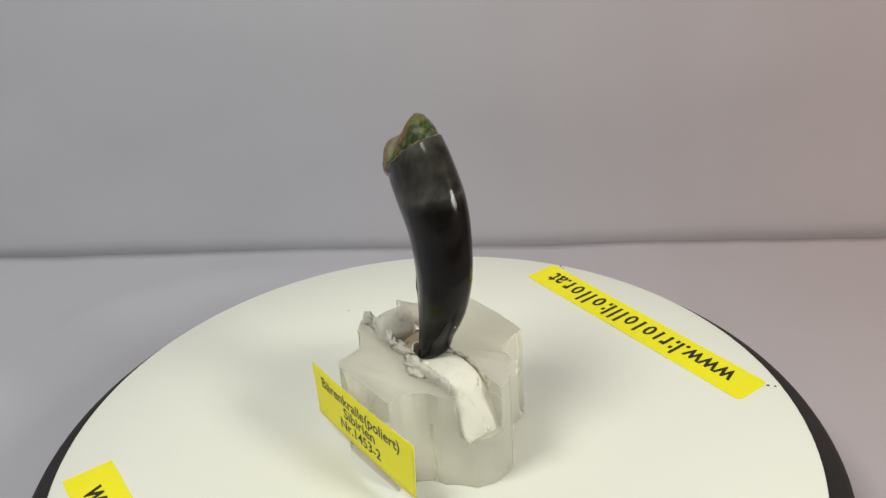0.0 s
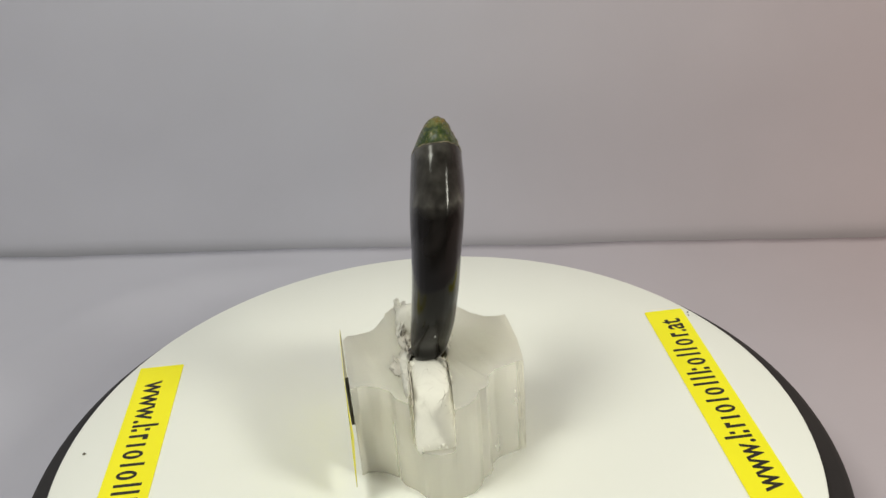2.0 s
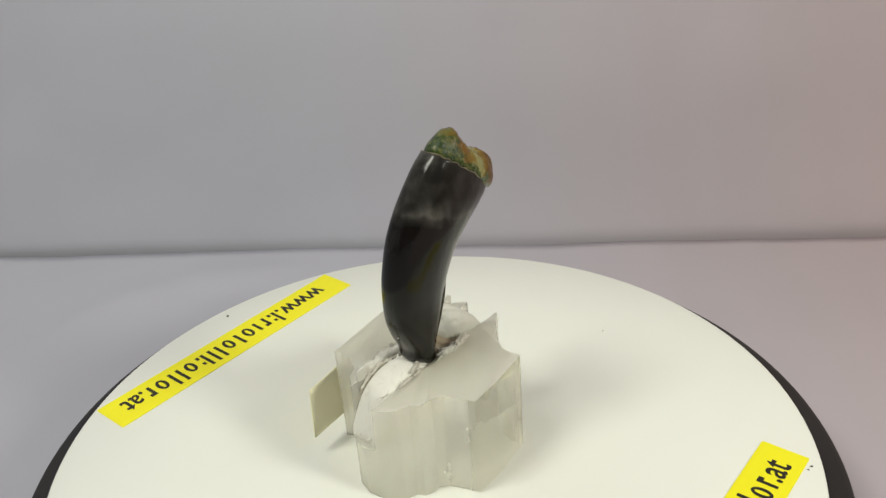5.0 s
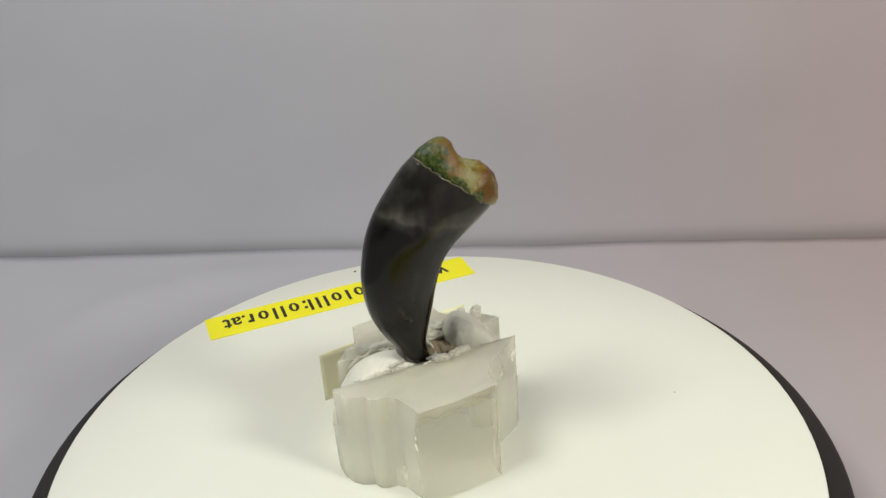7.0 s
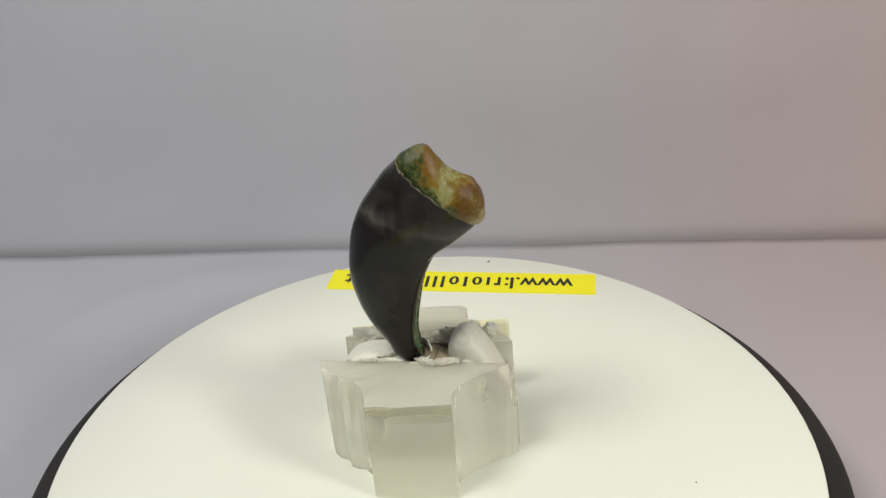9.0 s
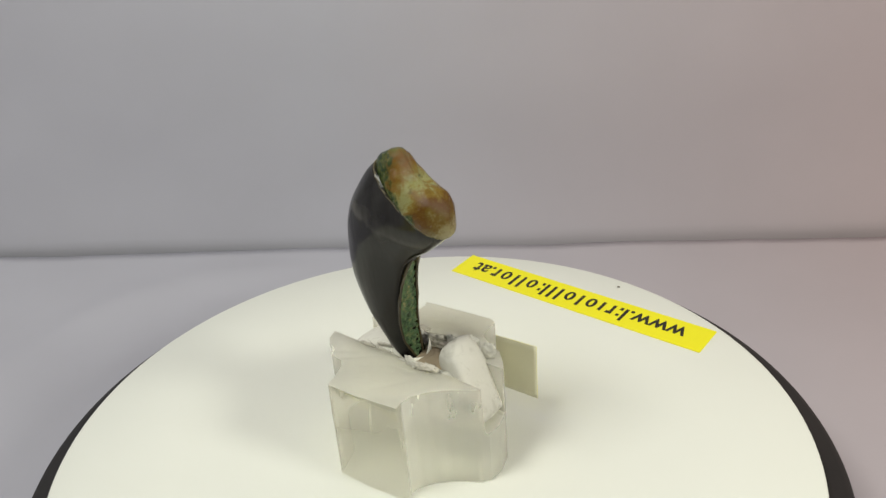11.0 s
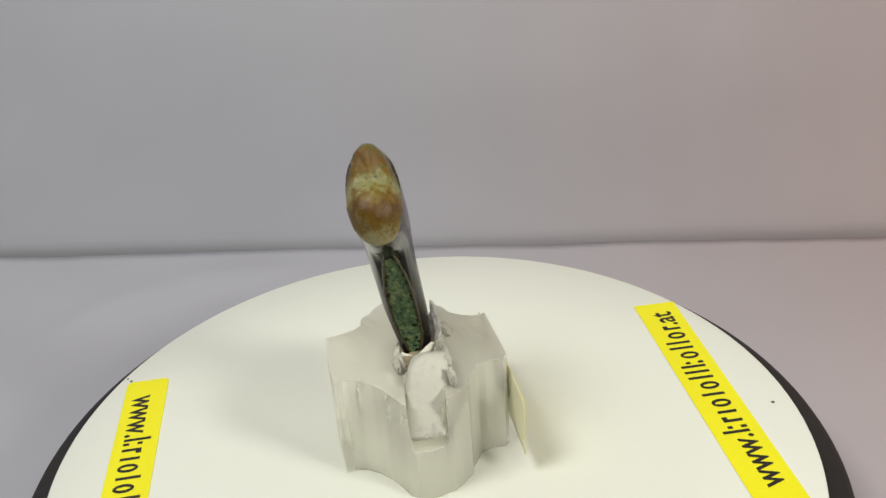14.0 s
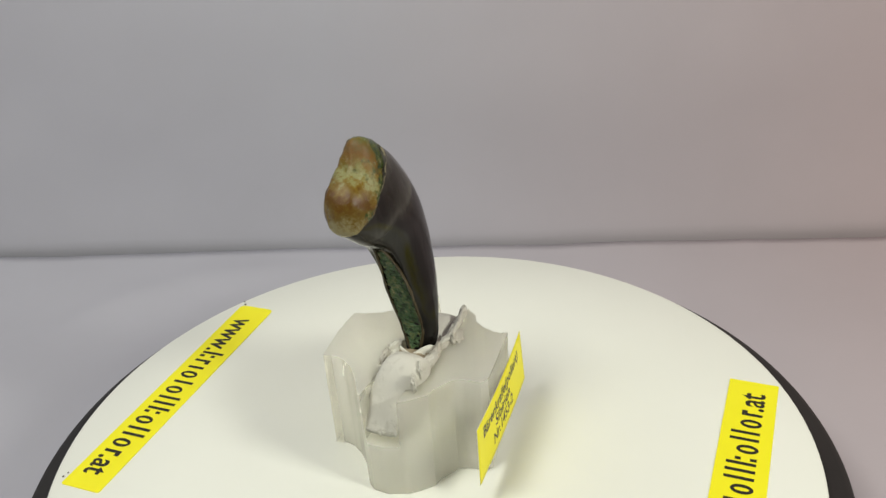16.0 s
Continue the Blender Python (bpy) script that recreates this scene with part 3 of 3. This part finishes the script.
def ribbon_bm(table, amount, seed):
    """A kneaded strip in the slot: rows of (along, across, half width, top, underside)."""
    rings = []
    n = 30
    for d, s, w, top, low in spline(table, 46):
        ring = []
        for k in range(n):
            a = 2 * math.pi * k / n
            c, e = math.cos(a), math.sin(a)
            x = math.copysign(abs(c) ** 0.62, c) * w
            z = (top + low) / 2 + math.copysign(abs(e) ** 0.55, e) * (top - low) / 2
            q = Vector((d * 0.33, (s + x) * 0.33, z * 0.33 + seed))
            f = noise.fractal(q, 0.8, 2.1, 4)
            crease = max(0.0, 0.12 - abs(noise.noise(q * 1.7 + Vector((3, 1, seed))))) * 6 * amount
            g = amount * f
            z2 = z + (g - crease) * (1 if e > -0.2 else 0.2)
            ring.append(slot_point(d + 0.4 * g, s + x + 0.5 * g, z2))
        rings.append(ring)
    return loft(rings)


def collar_bm():
    """A thin uneven lip of putty pressed up round the foot of the claw."""
    rings = []
    n = 72
    hd, zd, hv, zv, w = -6.4, 25.6, 1.4, 26.0, 4.3
    for k in range(n):
        a = 2 * math.pi * k / n
        c, s = math.cos(a), math.sin(a)
        h = (hd + hv) / 2 + (hv - hd) / 2 * 1.10 * c + 0.3
        wide = s * w * 1.05
        top = 25.5 + 0.8 * noise.noise(Vector((c * 2.2, s * 2.2, 5))) + 1.3 * max(0.0, c) * abs(s) + 1.1 * max(0.0, -s) * max(0.0, 0.5 + c)
        ring = []
        for o, z in ((0.0, 22.5), (0.1, top - 0.3), (0.28, top), (0.5, top - 0.15), (0.7, 24.6), (0.9, 24.0), (0.9, 22.5)):
            j = 0.25 * noise.noise(Vector((c * 4 + o, s * 4, z)))
            ring.append(claw_point(h + c * (o + j), z + j, wide + s * (o + j)))
        rings.append(ring)
    return loft(rings + [rings[0]], cap=False)


def lump_bm(d, s, z, rd, rs, rz, seed, turn=0.0):
    bm = bmesh.new()
    bmesh.ops.create_icosphere(bm, subdivisions=4, radius=1.0)
    for v in bm.verts:
        p = v.co.copy()
        f = 1 + 0.42 * noise.fractal(p * 2.3 + Vector((seed, 0, 0)), 0.8, 2.1, 4)
        f -= max(0.0, 0.08 - abs(noise.noise(p * 2.2 + Vector((seed, 4, 0))))) * 1.6
        x, y = p.x * rd * f, p.y * rs * f
        c, e = math.cos(turn), math.sin(turn)
        v.co = slot_point(d + x * c - y * e, s + x * e + y * c, z + p.z * rz * f)
    return bm


putty = new("mounting_putty")
part("bed", ribbon_bm([(-15, 0, 3.9, 20.5, 13.8), (-8, 0, 3.9, 23.4, 13.8), (-4, 0, 3.9, 23.6, 13.8), (0, 0, 3.9, 23.4, 13.8), (8, 0, 3.9, 22.0, 13.8), (15, 0, 3.9, 19.0, 13.8)], 0.5, 1.0), PUTTY, putty, "white putty filling the slot")
part("crust", ribbon_bm([(-9.5, 0, 3.4, 24.0, 23.0), (-7.5, 0, 4.1, 24.8, 22.6), (-4, 0, 4.3, 25.7, 22.8), (0, 0, 4.1, 24.9, 22.8), (3, 0, 3.0, 24.0, 22.8)], 0.8, 1.0), DIRTY, putty, "dirty brown putty crust in the slot")
FRONT = [(1.0, -0.3, 3.6, 24.6, 20), (4.5, 0.0, 4.2, 25.8, 19), (9.0, 0.2, 4.6, 26.7, 17), (13.5, 0.4, 4.6, 26.3, 15), (17, 0.5, 4.6, 24.2, 14), (19.4, 0.5, 4.6, 20.4, 13.8), (21.2, 0.5, 4.5, 16.0, 13.4), (21.8, 0.5, 3.9, 14.0, 12.8)]
part("tongue", ribbon_bm(FRONT, 0.10, 2.0), PUTTY, putty, "smooth white putty tongue")
part("tongue", ribbon_bm([(-6.4, -2.4, 3.2, 27.2, 24.6), (-8.2, -2.4, 4.5, 30.0, 23.5), (-11.0, -1.9, 5.0, 31.0, 19), (-14.6, -1.0, 5.0, 28.6, 16.5), (-17.6, -0.1, 4.5, 24.0, 16.0), (-19.6, 0.2, 4.1, 20.0, 15.8), (-20.6, 0.2, 4.0, 17.4, 16.0)], 0.34, 5.0), PALE_GREY, putty, "square ended pale grey putty tongue")


def lip_bm(side, seed):
    """A thin, torn lip along one edge of the smooth tongue."""
    rings = []
    for d, s, w, top, low in spline(FRONT[1:-3], 60):
        e = s + side * (w - 0.12 + 0.22 * noise.noise(Vector((d * 0.6, seed, 0))))
        z = top - 0.95 + 0.75 * noise.fractal(Vector((d * 0.5, seed, 4)), 0.8, 2.0, 3)
        out = 0.28 + 0.16 * noise.noise(Vector((d, seed, 9)))
        rings.append([slot_point(d + 0.5 * a, e + side * out * a, z + b) for a, b in ((-1, -1.0), (-0.6, 0.1), (0.2, 0.55), (0.8, 0.2), (1, -1.0))])
    return loft(rings)


part("lip", lip_bm(-1, 3.0), GREY, putty, "torn grey edge of the putty")
part("lip", lip_bm(1, 8.0), GREY, putty, "torn grey edge of the putty")


def tooth_bm(d, s, z, r, length):
    """A short drawn-out bristle where the tongue was torn off."""
    return loft([[slot_point(d + r * math.cos(a) + 0.25 * f, s + r * (1 - 0.8 * f) * math.sin(a), z - length * f) for a in [k * math.pi / 3 for k in range(6)]] for f in (0.0, 0.5, 1.0)])


for k in range(8):
    part("tooth", tooth_bm(-20.4, -3.3 + 1.0 * k, 17.0 + 0.3 * math.sin(3.0 * k), 0.42, 1.0 + 0.5 * math.sin(5.0 * k)), PALE_GREY, putty)
for k in range(6):
    part("tooth", tooth_bm(21.5, -2.7 + 1.1 * k + 0.35 * math.sin(7.0 * k), 14.6 + 0.5 * math.sin(2.0 * k), 0.36 + 0.14 * math.sin(5.0 * k), 1.0 + 0.6 * math.sin(4.0 * k)), PUTTY, putty)
part("collar", collar_bm(), PUTTY, putty, "thin raised putty lip")
part("smear", lump_bm(7.0, -6.2, 25.5, 3.2, 2.2, 0.55, 3.0, 0.3), GREY, putty)
part("smear", lump_bm(2.2, -5.0, 25.5, 3.2, 1.3, 0.8, 7.0, -0.2), GREY, putty)
part("smear", lump_bm(-4.5, 4.7, 25.6, 4.4, 1.2, 0.45, 9.0, 0.15), PALE_GREY, putty)
part("smear", lump_bm(-4.0, -4.8, 25.6, 4.2, 1.4, 0.9, 12.0, 0.0), GREY, putty)
part("smear", lump_bm(-13.5, 5.0, 25.6, 4.6, 1.5, 0.35, 19.0, -0.3), PALE_GREY, putty)
part("fold", lump_bm(5.6, 2.5, 26.3, 1.7, 0.45, 0.45, 33.0, 0.6), GREY, putty, "small dark fold pinched in the putty")
part("fold", lump_bm(7.8, 3.6, 26.4, 1.6, 0.35, 0.4, 35.0, 0.25), GREY, putty, "small dark fold pinched in the putty")
part("flake", lump_bm(-1.5, -5.4, 26.2, 3.6, 0.8, 1.3, 21.0, 0.25), GREY, putty)
part("flake", lump_bm(-6.5, -5.6, 26.9, 3.4, 0.9, 1.6, 23.0, -0.2), PALE_GREY, putty)
part("flake", lump_bm(-11.0, -5.6, 28.0, 2.0, 0.7, 2.4, 25.0, 0.5), PALE_GREY, putty)
part("flake", lump_bm(5.5, -6.2, 26.0, 2.6, 0.7, 0.9, 27.0, 0.6), GREY, putty)
part("flake", lump_bm(-15.4, -6.2, 27.8, 1.7, 0.6, 2.2, 37.0, 0.4), PALE_GREY, putty)
part("torn_edge", ribbon_bm([(2.0, -4.9, 0.5, 26.4, 25.2), (5.0, -5.3, 0.9, 27.0, 25.2), (9.0, -5.3, 0.8, 27.2, 25.2), (13.0, -5.1, 0.7, 27.6, 25.0), (16.0, -5.0, 0.6, 28.0, 24.6), (17.4, -4.9, 0.3, 27.4, 25.0)], 0.55, 11.0), PALE_GREY, putty, "torn upright edge of the putty")
part("flake", lump_bm(-2.0, 5.2, 26.2, 2.4, 0.7, 1.1, 29.0, -0.3), PALE_GREY, putty)
part("flake", lump_bm(-6.5, 5.3, 26.4, 3.2, 0.8, 1.2, 31.0, 0.2), GREY, putty)
tagged(putty, "creased white and grey putty pressed into the acrylic slot", "putty")
mounted.append((putty, pose(0, 0, 0)))

# ---- name tag stuck to the block ----
TAG_DIR = Vector((0.584, -0.812, 0))
TAG_OUT = Vector((-0.812, -0.584, 0))
TAG_MID = Vector((-13.8, -11.35, 0))
TAG_W, TAG_H = 39.8, 14.3


def tag_point(u, v, lift=0.0):
    """A place on the curled tag: u along it, v up from its lower edge, in millimetres."""
    f, g = u / (TAG_W / 2), v / TAG_H
    out = 0.25 + 0.45 * (1 - f * f) + 0.15 * (f + 1) + (1 - g) * 0.9 * (max(0.0, f + 1) / 2) ** 1.5 + lift
    p = TAG_MID + TAG_DIR * (u - 1.4) + TAG_OUT * max(out, 0.12 + lift)
    return Vector((p.x * MM, p.y * MM, (5.3 + v + 0.15 * (1 - f) + 0.5 * (1 - f) * g) * MM))


def tag_sheet(lift, thick):
    bm = bmesh.new()
    nu, nv = 40, 10
    layers = []
    for o in (lift, lift + thick):
        layers.append([[bm.verts.new(tag_point(TAG_W * (i / nu - 0.5), TAG_H * j / nv, o)) for i in range(nu + 1)] for j in range(nv + 1)])
    for g in layers:
        for j in range(nv):
            for i in range(nu):
                bm.faces.new((g[j][i], g[j][i + 1], g[j + 1][i + 1], g[j + 1][i]))
    a, b = layers
    for j in range(nv):
        for i in (0, nu):
            bm.faces.new((a[j][i], a[j + 1][i], b[j + 1][i], b[j][i]))
    for i in range(nu):
        for j in (0, nv):
            bm.faces.new((a[j][i], a[j][i + 1], b[j][i + 1], b[j][i]))
    return bm


def tag_line_bm(body, u, v, width, height):
    flat = bmesh.new()
    place_text(flat, body, u - width / 2, u + width / 2, v, height)
    bmesh.ops.triangulate(flat, faces=flat.faces)
    for vert in flat.verts:
        vert.co = tag_point(vert.co.x, vert.co.y, 0.23)
    return flat


def pad_bm():
    """The dark foam pad between the tag and the block."""
    rows = []
    for i in range(15):
        u = -5.6 + 11.2 * i / 14
        foot = TAG_MID + TAG_DIR * (u - 1.4) + TAG_OUT * 0.03
        ring = [tag_point(u, v, -0.03) for v in (5.6, 8.0, 10.6)]
        ring += [Vector((foot.x * MM, foot.y * MM, p.z)) for p in reversed(ring)]
        rows.append(ring)
    return loft(rows)


FOAM = simple("dark_foam", [(0.3, (0.085, 0.08, 0.062)), (0.7, (0.13, 0.122, 0.095))], 700.0, 0.85, 2500.0, 0.4, 0.0002)
tag = new("name_tag")
part("adhesive_pad", pad_bm(), FOAM, tag, "dark grey foam adhesive pad")
part("front", tag_sheet(0.10, 0.08), PAPER, tag, "bright yellow printed face")
part("backing", tag_sheet(0.0, 0.09), PALE, tag, "pale cream paper back")
for body, u, v, w in (("Bärenkralle(poliert)", -0.6, 9.5, 31.0), ("Sibirien", -0.8, 6.0, 12.6), ("Nr.1453-2", -0.8, 2.4, 16.5)):
    part("lettering", tag_line_bm(body, u, v, w, 4.0), INK, tag, "black printed type", smooth=False)
tagged(tag, "curled yellow name tag stuck to the acrylic block", "label")
mounted.append((tag, pose(0, 0, 0)))

# ---- crumbs on the platter ----


def crumb(x, y, size, seed):
    bm = bmesh.new()
    bmesh.ops.create_icosphere(bm, subdivisions=2, radius=size)
    for v in bm.verts:
        v.co *= 1 + 0.5 * noise.noise(v.co * 2500 + Vector((seed, 0, 0)))
        v.co.z *= 0.5
    ob = link_mesh("crumb", bm, CRUMB)
    tagged(ob, "tiny dark crumb lying on the white platter", "crumb", "crumbs on the platter")
    riders.append((ob, pose(x, y, size * 0.45)))


crumb(-0.0764, -0.0383, 0.00042, 1)
crumb(-0.0214, 0.0596, 0.00018, 2)
crumb(0.0868, 0.0066, 0.00035, 3)
crumb(0.0885, 0.0060, 0.00028, 4)
crumb(0.0462, 0.0752, 0.00028, 5)
crumb(0.0468, 0.0738, 0.00022, 6)


def motions():
    def angle(t):
        return -(14.715 * t + 0.0033 * t * t)

    times = [k / 10 for k in range(161)]
    walk(platter, [(t, pose(0, 0, 0, 0, 0, angle(t))) for t in times])
    for ob, rest in riders:
        walk(ob, [(t, pose(0, 0, 0, 0, 0, angle(t)) @ rest) for t in times])
    lean = pose(0.0001, 0, 0, 0, -0.56, 0)
    for ob, rest in mounted:
        walk(ob, [(t, lean @ pose(0, 0, 0, 0, 0, angle(t)) @ rest) for t in times])


motions()
